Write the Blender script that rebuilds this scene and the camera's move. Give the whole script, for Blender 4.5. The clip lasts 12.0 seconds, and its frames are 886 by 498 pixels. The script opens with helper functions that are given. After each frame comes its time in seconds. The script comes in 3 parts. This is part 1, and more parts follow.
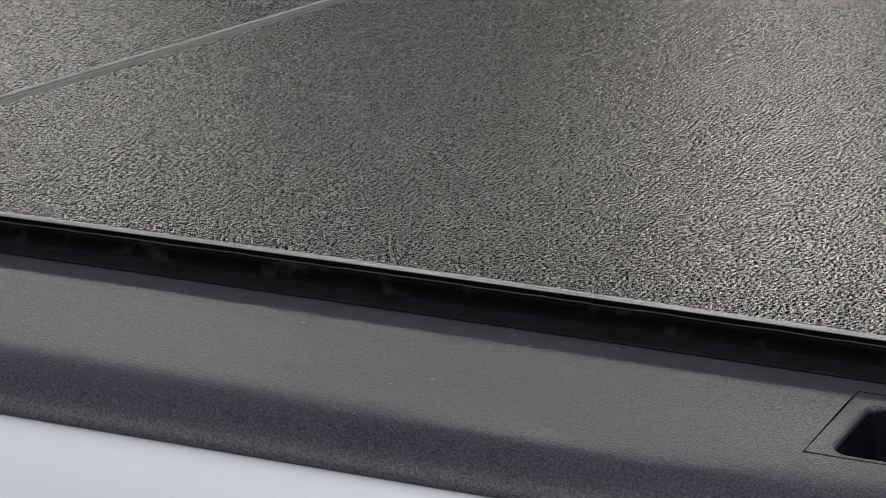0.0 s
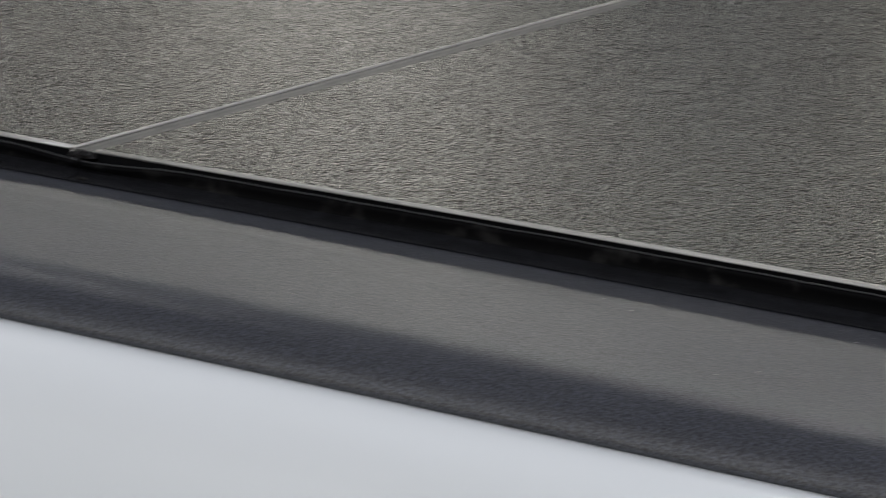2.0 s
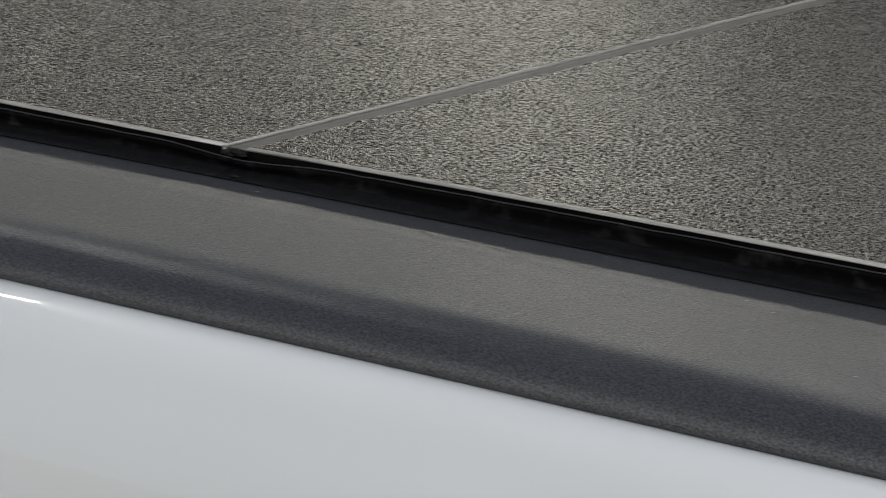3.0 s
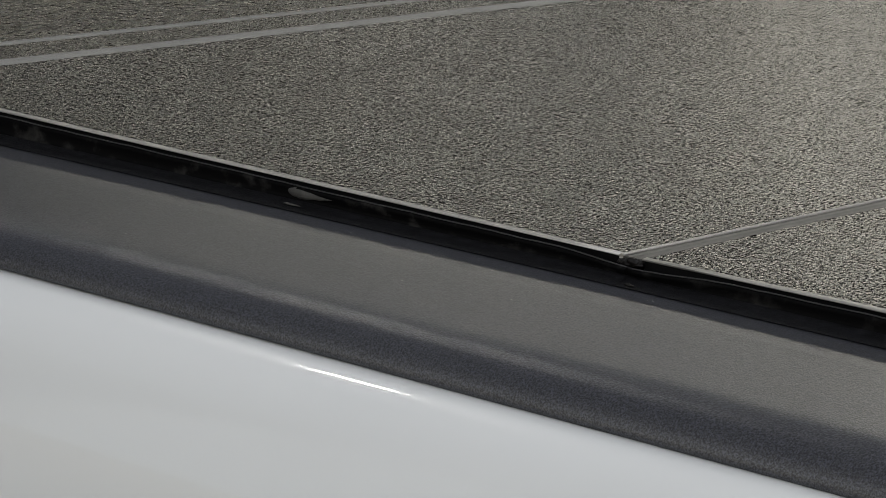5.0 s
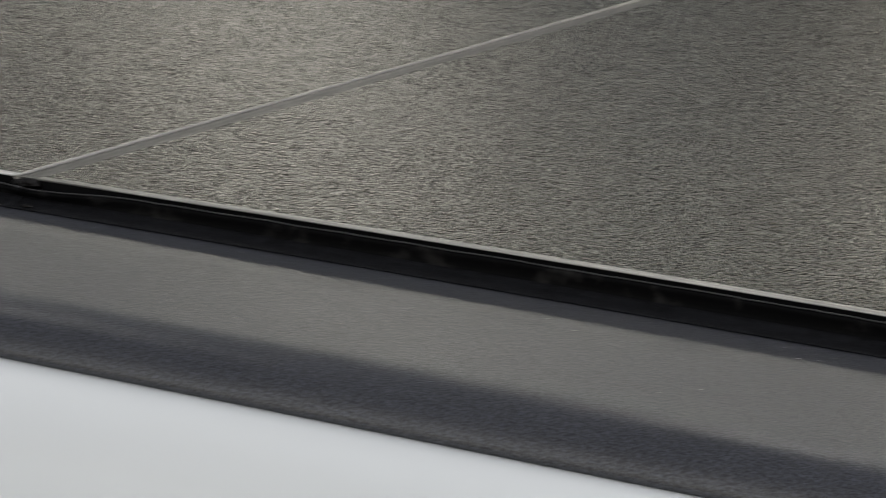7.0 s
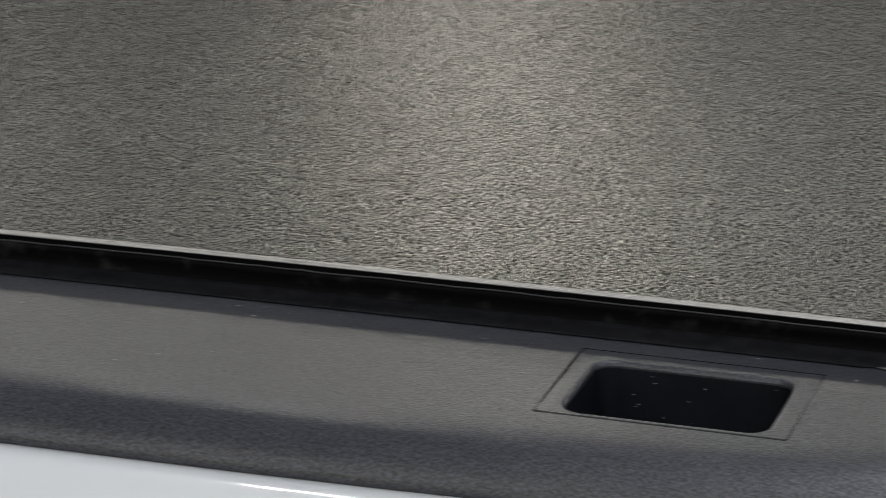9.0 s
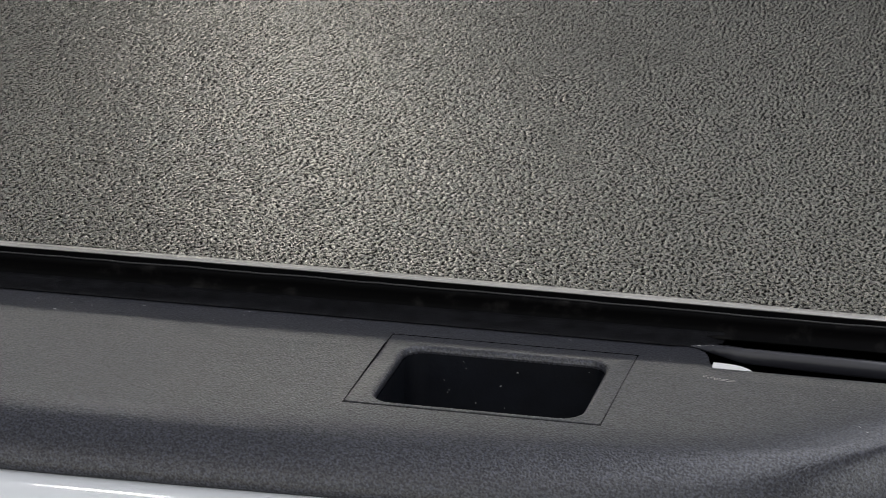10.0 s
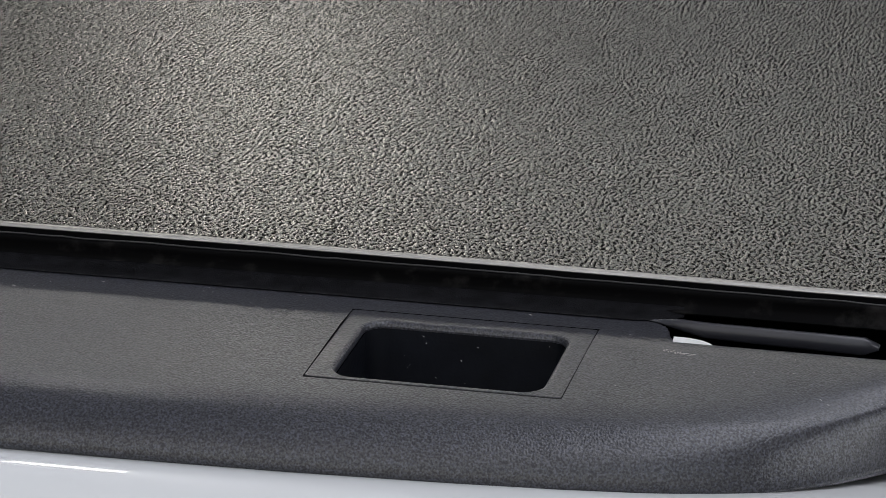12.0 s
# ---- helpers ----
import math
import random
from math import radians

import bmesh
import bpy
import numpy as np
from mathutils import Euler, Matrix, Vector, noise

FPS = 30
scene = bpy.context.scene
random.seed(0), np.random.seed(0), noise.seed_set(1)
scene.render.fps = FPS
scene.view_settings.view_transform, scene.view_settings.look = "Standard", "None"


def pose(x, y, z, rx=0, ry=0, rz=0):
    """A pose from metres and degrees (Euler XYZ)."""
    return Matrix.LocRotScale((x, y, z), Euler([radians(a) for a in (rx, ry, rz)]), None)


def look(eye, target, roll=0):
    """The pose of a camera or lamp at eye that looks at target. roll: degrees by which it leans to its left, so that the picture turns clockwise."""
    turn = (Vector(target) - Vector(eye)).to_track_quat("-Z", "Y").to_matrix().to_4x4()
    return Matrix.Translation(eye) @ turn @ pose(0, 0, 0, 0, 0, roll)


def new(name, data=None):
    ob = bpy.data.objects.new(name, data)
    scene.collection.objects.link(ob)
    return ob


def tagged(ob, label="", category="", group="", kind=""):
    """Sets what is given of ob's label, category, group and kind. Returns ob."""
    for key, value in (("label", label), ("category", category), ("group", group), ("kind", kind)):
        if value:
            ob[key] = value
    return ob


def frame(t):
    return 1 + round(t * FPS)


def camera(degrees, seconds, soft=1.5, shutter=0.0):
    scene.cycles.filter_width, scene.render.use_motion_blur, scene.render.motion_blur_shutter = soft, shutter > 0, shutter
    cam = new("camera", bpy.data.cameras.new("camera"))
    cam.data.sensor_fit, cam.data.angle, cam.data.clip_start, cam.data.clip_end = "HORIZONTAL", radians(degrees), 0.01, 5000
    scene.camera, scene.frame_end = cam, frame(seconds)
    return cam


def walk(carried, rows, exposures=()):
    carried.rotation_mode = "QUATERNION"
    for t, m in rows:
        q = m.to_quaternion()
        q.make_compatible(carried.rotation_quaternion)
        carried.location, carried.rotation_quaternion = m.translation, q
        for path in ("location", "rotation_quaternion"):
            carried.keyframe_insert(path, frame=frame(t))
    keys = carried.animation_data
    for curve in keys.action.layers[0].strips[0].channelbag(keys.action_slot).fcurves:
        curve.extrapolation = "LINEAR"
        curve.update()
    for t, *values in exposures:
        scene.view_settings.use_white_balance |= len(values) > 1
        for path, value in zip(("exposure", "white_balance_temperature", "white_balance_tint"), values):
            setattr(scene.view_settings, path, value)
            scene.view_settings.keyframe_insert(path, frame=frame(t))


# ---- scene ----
cam = camera(15.577, 12.0, soft=0.85, shutter=0.5)
# seconds, eye in metres, then degrees: turned left of +y, up, leaning
ROWS = [
    (0.0, 0.8969, -1.2097, 0.3308, 23.817, -13.487, -1.991),
    (0.5, 0.8959, -1.2091, 0.3301, 23.812, -13.543, -1.990),
    (1.0, 0.8955, -1.2088, 0.3294, 23.808, -13.553, -1.999),
    (1.3, 0.8948, -1.2114, 0.3302, 23.801, -13.609, -2.006),
    (1.5, 0.8862, -1.2226, 0.3332, 25.473, -13.782, -2.617),
    (1.7, 0.8790, -1.2290, 0.3297, 26.753, -13.712, -2.813),
    (2.0, 0.9013, -1.2245, 0.3382, 29.706, -14.093, -2.688),
    (2.5, 0.9104, -1.2154, 0.3352, 31.374, -14.072, -2.539),
    (3.0, 0.9196, -1.2232, 0.3334, 33.022, -13.953, -2.634),
    (3.5, 0.9204, -1.2376, 0.3424, 34.473, -13.150, -3.055),
    (3.7, 0.9191, -1.2475, 0.3400, 35.736, -12.605, -3.400),
    (5.3, 0.9134, -1.2462, 0.3347, 39.655, -12.332, -3.325),
    (5.5, 0.9160, -1.2547, 0.3378, 38.547, -12.259, -3.192),
    (6.0, 0.9088, -1.2548, 0.3411, 34.830, -12.308, -3.029),
    (6.5, 0.9146, -1.2355, 0.3391, 31.676, -13.213, -2.394),
    (7.0, 0.9082, -1.2241, 0.3390, 28.960, -13.665, -2.057),
    (7.2, 0.8952, -1.2102, 0.3315, 27.738, -13.582, -2.125),
    (8.8, 0.8811, -1.2026, 0.3374, 19.199, -14.291, -0.972),
    (9.0, 0.8805, -1.2105, 0.3304, 18.020, -13.953, -1.193),
    (9.5, 0.8745, -1.1937, 0.3357, 15.822, -14.436, -0.674),
    (10.0, 0.8751, -1.1837, 0.3415, 14.584, -14.962, -0.575),
    (10.5, 0.8747, -1.1836, 0.3385, 14.362, -15.065, -0.635),
    (11.0, 0.8724, -1.1836, 0.3342, 14.066, -14.962, -0.590),
    (11.5, 0.8742, -1.1824, 0.3334, 13.925, -15.012, -0.631),
    (12.0, 0.8737, -1.1836, 0.3343, 13.783, -15.083, -0.663),
]


def aim(x, y, z, turn, up, lean):
    a, b = radians(turn), radians(up)
    way = Vector((-math.sin(a) * math.cos(b), math.cos(a) * math.cos(b), math.sin(b)))
    eye = Vector((x, y, z))
    return look(eye, eye + way, -lean)


# the clip's camera warms its picture a little in the middle
TONES = [(0.0, 0.0, 6500, 10), (1.5, 0.0, 6500, 9), (2.5, -0.02, 6620, 8), (3.5, -0.15, 6750, 7), (4.5, -0.12, 6820, 7), (5.5, -0.13, 6820, 7), (6.5, -0.01, 6820, 7), (7.0, 0.02, 6800, 7), (9.5, -0.03, 6700, 8), (11.0, -0.02, 6550, 10), (12.0, -0.03, 6550, 10)]
walk(cam, [(t, aim(*row)) for t, *row in ROWS], TONES)

# ---- light ----
world = bpy.data.worlds.new("daylight")
scene.world = world
world.use_nodes = True
wn = world.node_tree.nodes
sky = wn.new("ShaderNodeTexSky")
sky.sky_type, sky.sun_disc = "NISHITA", False
sky.sun_elevation, sky.sun_rotation = radians(40), radians(200)
world.node_tree.links.new(sky.outputs[0], wn["Background"].inputs[0])
wn["Background"].inputs[1].default_value = 0.05

GROUND, CEILING = -1.25, 4.3          # the rail's top is the zero of the heights
NEAR, FAR, WEST, EAST = -4.6, 7.0, -9.0, 6.0


def daylight(name, at, toward, wide, high, glow, colour):
    """An area lamp that fills an opening; glow is its radiance."""
    data = bpy.data.lights.new(name, "AREA")
    data.shape, data.size, data.size_y, data.color = "RECTANGLE", wide, high, colour
    data.energy = glow * math.pi * wide * high
    ob = new(name, data)
    ob.matrix_world = look(at, Vector(at) + Vector(toward))
    return ob


# unseen openings: a wide door behind the camera, an added roof fill, and window bays
# beyond the truck: middle x, width, light of each bay, tuned to the cover's reflected bands
DOOR = (-0.5, 1.45, 9.0, 5.4)          # middle x, middle z, width, height
ROOF = (-1.2, 1.2, 11.0, 11.4)          # middle x, middle y, length, width
TAIL_FILL = (-0.3, 8.4)                   # fill lamp added over the tail: middle y, width
SILL, HEAD, TRANSOM = 1.60, 2.58, (2.68, 2.98)
CORNER_FILL = (-1.2, 0.9, 5.0, 3.6)           # side opening added for a fill lamp: middle y, middle z, width, height
BAYS = [(2.6, 1.6, 0.25), (0.95, 1.5, 0.30), (-0.40, 0.8, 0.55), (-1.08, 0.40, 0.8), (-1.57, 0.44, 6.8), (-2.95, 0.85, 0.05), (-4.10, 1.10, 2.5), (-5.30, 0.5, 0.10), (-5.85, 0.35, 0.4)]
daylight("door_daylight", (DOOR[0], NEAR + 0.02, DOOR[1]), (0, 1, 0), DOOR[2], DOOR[3], 0.80, (0.955, 0.968, 1.0))
# made-up even fill from above
daylight("roof_fill", (ROOF[0], ROOF[1], CEILING - 0.02), (0, 0, -1), ROOF[2], ROOF[3], 0.20, (1.0, 0.98, 0.94))
# bluish fill lamp added over the tail of the truck, for the rail's shoulder
daylight("roof_fill", (2.1, TAIL_FILL[0], CEILING - 0.05), (0, 0, -1), 3.4, TAIL_FILL[1], 2.4, (0.88, 0.90, 1.0))
for bx, bw, glow in BAYS:
    daylight("window_daylight", (bx, FAR - 0.02, (SILL + HEAD) / 2), (0, -1, 0), bw - 0.06, HEAD - SILL, glow, (1.0, 0.945, 0.85))
# unseen strip in three lengths, height and glow tuned to light the rail
for tx, tw, rise, glow in ((-0.1, 6.6, 0.0, 5.5), (-5.0, 3.2, 0.0, 7.0), (-7.5, 1.8, 0.35, 5.6)):
    daylight("transom_daylight", (tx, FAR - 0.02, sum(TRANSOM) / 2 + rise), (0, -1, 0), tw, TRANSOM[1] - TRANSOM[0], glow, (1.0, 0.972, 0.88))
# fill lamp added at the side to brighten the rail's rounded corner
daylight("corner_fill", (EAST - 0.02, CORNER_FILL[0], CORNER_FILL[1]), (-1, 0, 0), CORNER_FILL[2], CORNER_FILL[3], 2.0, (0.94, 0.955, 1.0))
LAMPS = [(-2.42, 1.20, 2.5), (-0.74, 2.20, 2.5)]
for at in LAMPS:
    daylight("hanging_lamp_glow", (at[0], at[1], at[2] - 0.012), (0, 0, -1), 0.17, 0.20, 60.0, (1.0, 0.98, 0.95))

# ---- materials ----


def material(name, colour, rough, metal=0.0, specular=0.5):
    m = bpy.data.materials.new(name)
    m.use_nodes = True
    p = m.node_tree.nodes["Principled BSDF"]
    p.inputs["Base Color"].default_value = (*colour, 1)
    p.inputs["Roughness"].default_value = rough
    p.inputs["Metallic"].default_value = metal
    p.inputs["Specular IOR Level"].default_value = specular
    return m, m.node_tree.nodes, m.node_tree.links, p


def coords(nodes, links, scale):
    tc, mp = nodes.new("ShaderNodeTexCoord"), nodes.new("ShaderNodeMapping")
    mp.inputs["Scale"].default_value = scale
    links.new(tc.outputs["Object"], mp.inputs[0])
    return mp.outputs[0]


def noise_node(nodes, links, vec, scale, detail=2.0, rough=0.5):
    n = nodes.new("ShaderNodeTexNoise")
    n.inputs["Scale"].default_value, n.inputs["Detail"].default_value, n.inputs["Roughness"].default_value = scale, detail, rough
    links.new(vec, n.inputs["Vector"])
    return n.outputs[0]


def ramp(nodes, links, value, stops):
    r = nodes.new("ShaderNodeValToRGB")
    while len(r.color_ramp.elements) < len(stops):
        r.color_ramp.elements.new(0.5)
    for e, (at, c) in zip(r.color_ramp.elements, stops):
        e.position, e.color = at, ((*c, 1) if isinstance(c, tuple) else (c, c, c, 1))
    links.new(value, r.inputs[0])
    return r.outputs[0]


def bump(nodes, links, height, distance, strength=1.0, after=None):
    b = nodes.new("ShaderNodeBump")
    b.inputs["Distance"].default_value, b.inputs["Strength"].default_value = distance, strength
    links.new(height, b.inputs["Height"])
    if after:
        links.new(after, b.inputs["Normal"])
    return b.outputs[0]


def cover_skin_material():
    """Moulded black skin: rounded pebbles under two millimetres across, with a fine grit on them."""
    m, nodes, links, p = material("pebbled_black_skin", (0.02, 0.02, 0.02), 0.3)
    v = coords(nodes, links, (1, 1, 1))
    links.new(bump(nodes, links, noise_node(nodes, links, v, 2100, 0.0), 0.00005, 0.7), p.inputs["Normal"])
    # self-shading put into the colour: pits black and matt, tips pale and glossy
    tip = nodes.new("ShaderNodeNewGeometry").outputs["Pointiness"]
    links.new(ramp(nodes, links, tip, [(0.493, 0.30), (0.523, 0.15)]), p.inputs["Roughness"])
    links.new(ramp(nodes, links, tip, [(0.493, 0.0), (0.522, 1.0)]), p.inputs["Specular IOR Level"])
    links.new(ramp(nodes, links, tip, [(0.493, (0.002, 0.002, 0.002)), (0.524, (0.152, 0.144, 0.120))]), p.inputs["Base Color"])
    return m


def rail_plastic_material():
    m, nodes, links, p = material("grained_black_plastic", (0.03, 0.03, 0.032), 0.3)
    v = coords(nodes, links, (1, 1, 1))
    pebble = noise_node(nodes, links, v, 1220, 0.5)
    grain = bump(nodes, links, pebble, 0.00014)
    links.new(ramp(nodes, links, pebble, [(0.36, 0.38), (0.62, 0.78)]), p.inputs["Specular IOR Level"])
    links.new(bump(nodes, links, noise_node(nodes, links, v, 2300, 0.0), 0.00003, 1.0, grain), p.inputs["Normal"])
    p.inputs["Roughness"].default_value = 0.30
    film = noise_node(nodes, links, coords(nodes, links, (7, 30, 7)), 1.6, 5.0, 0.6)
    body = ramp(nodes, links, film, [(0.3, (0.015, 0.015, 0.018)), (0.75, (0.023, 0.023, 0.026))])
    # pale bluish flecks of colour stand in for glints off the grain
    flecks = ramp(nodes, links, noise_node(nodes, links, v, 950, 1.0, 0.6), [(0.48, 0.0), (0.64, 0.55)])
    mix = nodes.new("ShaderNodeMixRGB")
    mix.inputs[2].default_value = (0.063, 0.066, 0.084, 1)
    links.new(flecks, mix.inputs[0])
    links.new(body, mix.inputs[1])
    links.new(mix.outputs[0], p.inputs["Base Color"])
    return m


def rubber_material(name, dust):
    m, nodes, links, p = material(name, (0.003, 0.003, 0.0033), 0.45, 0.0, 0.03)
    v = coords(nodes, links, (1, 1, 1))
    links.new(bump(nodes, links, noise_node(nodes, links, coords(nodes, links, (60, 300, 300)), 1.0, 3.0), 0.0002, 0.5), p.inputs["Normal"])
    links.new(ramp(nodes, links, noise_node(nodes, links, v, 40, 4.0), [(0.35, 0.36), (0.7, 0.52)]), p.inputs["Roughness"])
    # colour blotches: rub marks, plus painted patchy sheen where dust is above zero
    links.new(ramp(nodes, links, noise_node(nodes, links, v, 70, 5.0, 0.65), [(0.55 - dust, (0.002, 0.002, 0.0022)), (0.80 - dust, (0.022 + dust * 0.5, 0.021 + dust * 0.5, 0.020 + dust * 0.47))]), p.inputs["Base Color"])
    return m


def satin_frame_material():
    m, nodes, links, p = material("satin_aluminium_edge", (0.4, 0.39, 0.37), 0.36, 0.9)
    v = coords(nodes, links, (6, 900, 900))           # drawn along the edge
    links.new(ramp(nodes, links, noise_node(nodes, links, v, 1.0, 3.0), [(0.3, 0.42), (0.7, 0.58)]), p.inputs["Roughness"])
    links.new(ramp(nodes, links, noise_node(nodes, links, v, 1.7, 4.0), [(0.35, (0.31, 0.30, 0.28)), (0.65, (0.50, 0.48, 0.45))]), p.inputs["Base Color"])
    return m


def gasket_material():
    m, nodes, links, p = material("grey_hinge_gasket", (0.07, 0.07, 0.068), 0.46)
    v = coords(nodes, links, (30, 30, 30))
    links.new(ramp(nodes, links, noise_node(nodes, links, v, 2.0, 4.0), [(0.3, (0.024, 0.0225, 0.021)), (0.7, (0.042, 0.040, 0.037))]), p.inputs["Base Color"])
    return m


def white_paint_material():
    m, nodes, links, p = material("white_car_paint", (0.68, 0.69, 0.685), 0.3)
    p.inputs["Coat Weight"].default_value, p.inputs["Coat Roughness"].default_value = 0.55, 0.03
    p.inputs["Specular IOR Level"].default_value = 0.3
    v = coords(nodes, links, (1, 1, 1))
    links.new(ramp(nodes, links, noise_node(nodes, links, v, 6, 4.0), [(0.3, (0.606, 0.613, 0.609)), (0.7, (0.624, 0.631, 0.626))]), p.inputs["Base Color"])
    peel = bump(nodes, links, noise_node(nodes, links, v, 260, 1.0), 0.00002, 0.6)
    links.new(peel, p.inputs["Coat Normal"])
    return m


def rough_surface_material(name, a, b, rough, scale, relief=0.003):
    m, nodes, links, p = material(name, a, rough)
    v = coords(nodes, links, (1, 1, 1))
    links.new(ramp(nodes, links, noise_node(nodes, links, v, scale, 6.0, 0.6), [(0.3, a), (0.7, b)]), p.inputs["Base Color"])
    links.new(bump(nodes, links, noise_node(nodes, links, v, scale * 12, 3.0), relief, 0.4), p.inputs["Normal"])
    return m


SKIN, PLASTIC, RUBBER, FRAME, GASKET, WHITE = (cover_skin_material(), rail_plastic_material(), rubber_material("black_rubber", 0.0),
                                               satin_frame_material(), gasket_material(), white_paint_material())
BLOTCHY = rubber_material("blotched_black_rubber", 0.02)
FOOT = rough_surface_material("dusty_seal_rubber", (0.002, 0.002, 0.0023), (0.009, 0.009, 0.0105), 0.5, 160, 0.002)
FOOT.node_tree.nodes["Principled BSDF"].inputs["Specular IOR Level"].default_value = 0.07
LIP = material("lip_highlight_rubber", (0.020, 0.0195, 0.020), 0.42, 0.0, 0.32)[0]
LUMP = material("worn_hinge_rubber", (0.006, 0.0052, 0.005), 0.42, 0.0, 0.14)[0]
RUBBED = rough_surface_material("rubbed_grey_rubber", (0.022, 0.021, 0.0195), (0.060, 0.058, 0.053), 0.6, 120, 0.0006)
SMOOTH = material("smooth_dark_plastic", (0.022, 0.022, 0.027), 0.36)[0]
PLASTER = rough_surface_material("painted_wall", (0.13, 0.126, 0.11), (0.18, 0.175, 0.155), 0.8, 1.5)
CONCRETE = rough_surface_material("concrete_floor", (0.135, 0.141, 0.154), (0.195, 0.202, 0.217), 0.6, 1.2)
TYRE = rough_surface_material("tyre_rubber", (0.02, 0.02, 0.02), (0.03, 0.03, 0.03), 0.75, 12)
WORN = rough_surface_material("worn_hinge_metal", (0.16, 0.157, 0.15), (0.22, 0.215, 0.20), 0.5, 40)
LINT = material("pale_lint", (0.42, 0.41, 0.39), 0.8)[0]
TAB = material("white_plastic_tab", (0.75, 0.74, 0.72), 0.4)[0]
# flat black, for black parts and for gaps where only shade shows
BLACK = material("black_paint_and_shade", (0.004, 0.004, 0.0045), 0.7, 0.0, 0.1)[0]
# near-black: the shade inside the stake pocket is put into this colour
LINER = rough_surface_material("shade_dark_pocket_liner", (0.004, 0.0045, 0.006), (0.007, 0.008, 0.011), 0.4, 60, 0.0003)
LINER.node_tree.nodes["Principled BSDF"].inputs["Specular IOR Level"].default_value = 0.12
STEEL = rough_surface_material("dull_steel", (0.3, 0.3, 0.3), (0.4, 0.4, 0.4), 0.45, 20)

# ---- mesh helpers ----


def mesh_object(name, verts, faces, mat, smooth=True, parent=None, label=""):
    me = bpy.data.meshes.new(name)
    me.from_pydata([tuple(float(c) for c in v) for v in verts], [], faces)
    bm = bmesh.new()
    bm.from_mesh(me)
    bmesh.ops.recalc_face_normals(bm, faces=bm.faces)
    bm.to_mesh(me)
    bm.free()
    me.materials.append(mat)
    for poly in me.polygons:
        poly.use_smooth = smooth
    ob = new(name, me)
    if parent:
        ob.parent = parent
    if label:
        tagged(ob, label)
    return ob


def part(name, bm, mat, parent, label="", smooth=False):
    bmesh.ops.recalc_face_normals(bm, faces=bm.faces)
    me = bpy.data.meshes.new(name)
    bm.to_mesh(me)
    bm.free()
    me.materials.append(mat)
    for poly in me.polygons:
        poly.use_smooth = smooth
    ob = new(name, me)
    if parent:
        ob.parent = parent
    if label:
        tagged(ob, label)
    return ob


def box(x0, x1, y0, y1, z0, z1, bevel=0.0, segments=2):
    bm = bmesh.new()
    bmesh.ops.create_cube(bm, size=1)
    for v in bm.verts:
        v.co = ((x0 + x1) / 2 + v.co.x * (x1 - x0), (y0 + y1) / 2 + v.co.y * (y1 - y0), (z0 + z1) / 2 + v.co.z * (z1 - z0))
    if bevel:
        bmesh.ops.bevel(bm, geom=bm.edges[:], offset=bevel, segments=segments, affect="EDGES", profile=0.5)
    return bm


def sweep(xs, profile_at, closed=True):
    """Rings of points, one for each x, joined into a tube with closed ends."""
    rings = [profile_at(x) for x in xs]
    n = len(rings[0])
    verts = [(x, y, z) for x, ring in zip(xs, rings) for y, z in ring]
    faces = []
    for i in range(len(xs) - 1):
        for j in range(n if closed else n - 1):
            a, b = i * n + j, i * n + (j + 1) % n
            faces.append((a, b, b + n, a + n))
    if closed:
        faces.append(tuple(range(n)))
        faces.append(tuple(range((len(xs) - 1) * n, len(xs) * n)))
    return verts, faces


def grid_mesh(name, co, mat, keep=None, parent=None, label=""):
    """A smooth sheet from an (nx, ny, 3) array of points; keep: which of its quads to build."""
    nx, ny = co.shape[:2]
    a = (np.arange(nx - 1)[:, None] * ny + np.arange(ny - 1)[None, :])
    a = a.reshape(-1) if keep is None else a[keep]
    quads = np.stack([a, a + ny, a + ny + 1, a + 1], -1).astype(np.int32)
    turned = np.random.RandomState(5).rand(len(quads)) < 0.5       # lets the diagonals run either way
    quads[turned] = np.roll(quads[turned], 1, axis=1)
    me = bpy.data.meshes.new(name)
    me.vertices.add(nx * ny)
    me.vertices.foreach_set("co", co.reshape(-1, 3).astype(np.float32).ravel())
    me.loops.add(quads.size)
    me.loops.foreach_set("vertex_index", quads.ravel())
    me.polygons.add(len(quads))
    me.polygons.foreach_set("loop_start", np.arange(0, quads.size, 4, dtype=np.int32))
    me.polygons.foreach_set("use_smooth", np.ones(len(quads), dtype=bool))
    me.update(calc_edges=True)
    me.materials.append(mat)
    ob = new(name, me)
    ob.parent = parent
    if label:
        tagged(ob, label)
    return ob


def holder(name, label, category, x=0.0, y=0.0, z=0.0, kind="", group=""):
    ob = new(name)
    ob.location = (x, y, z)
    ob.empty_display_size = 0.05
    return tagged(ob, label, category, group, kind)


# ---- the room ----
# an unseen room, added to close the place and hold the light openings
T = 0.2


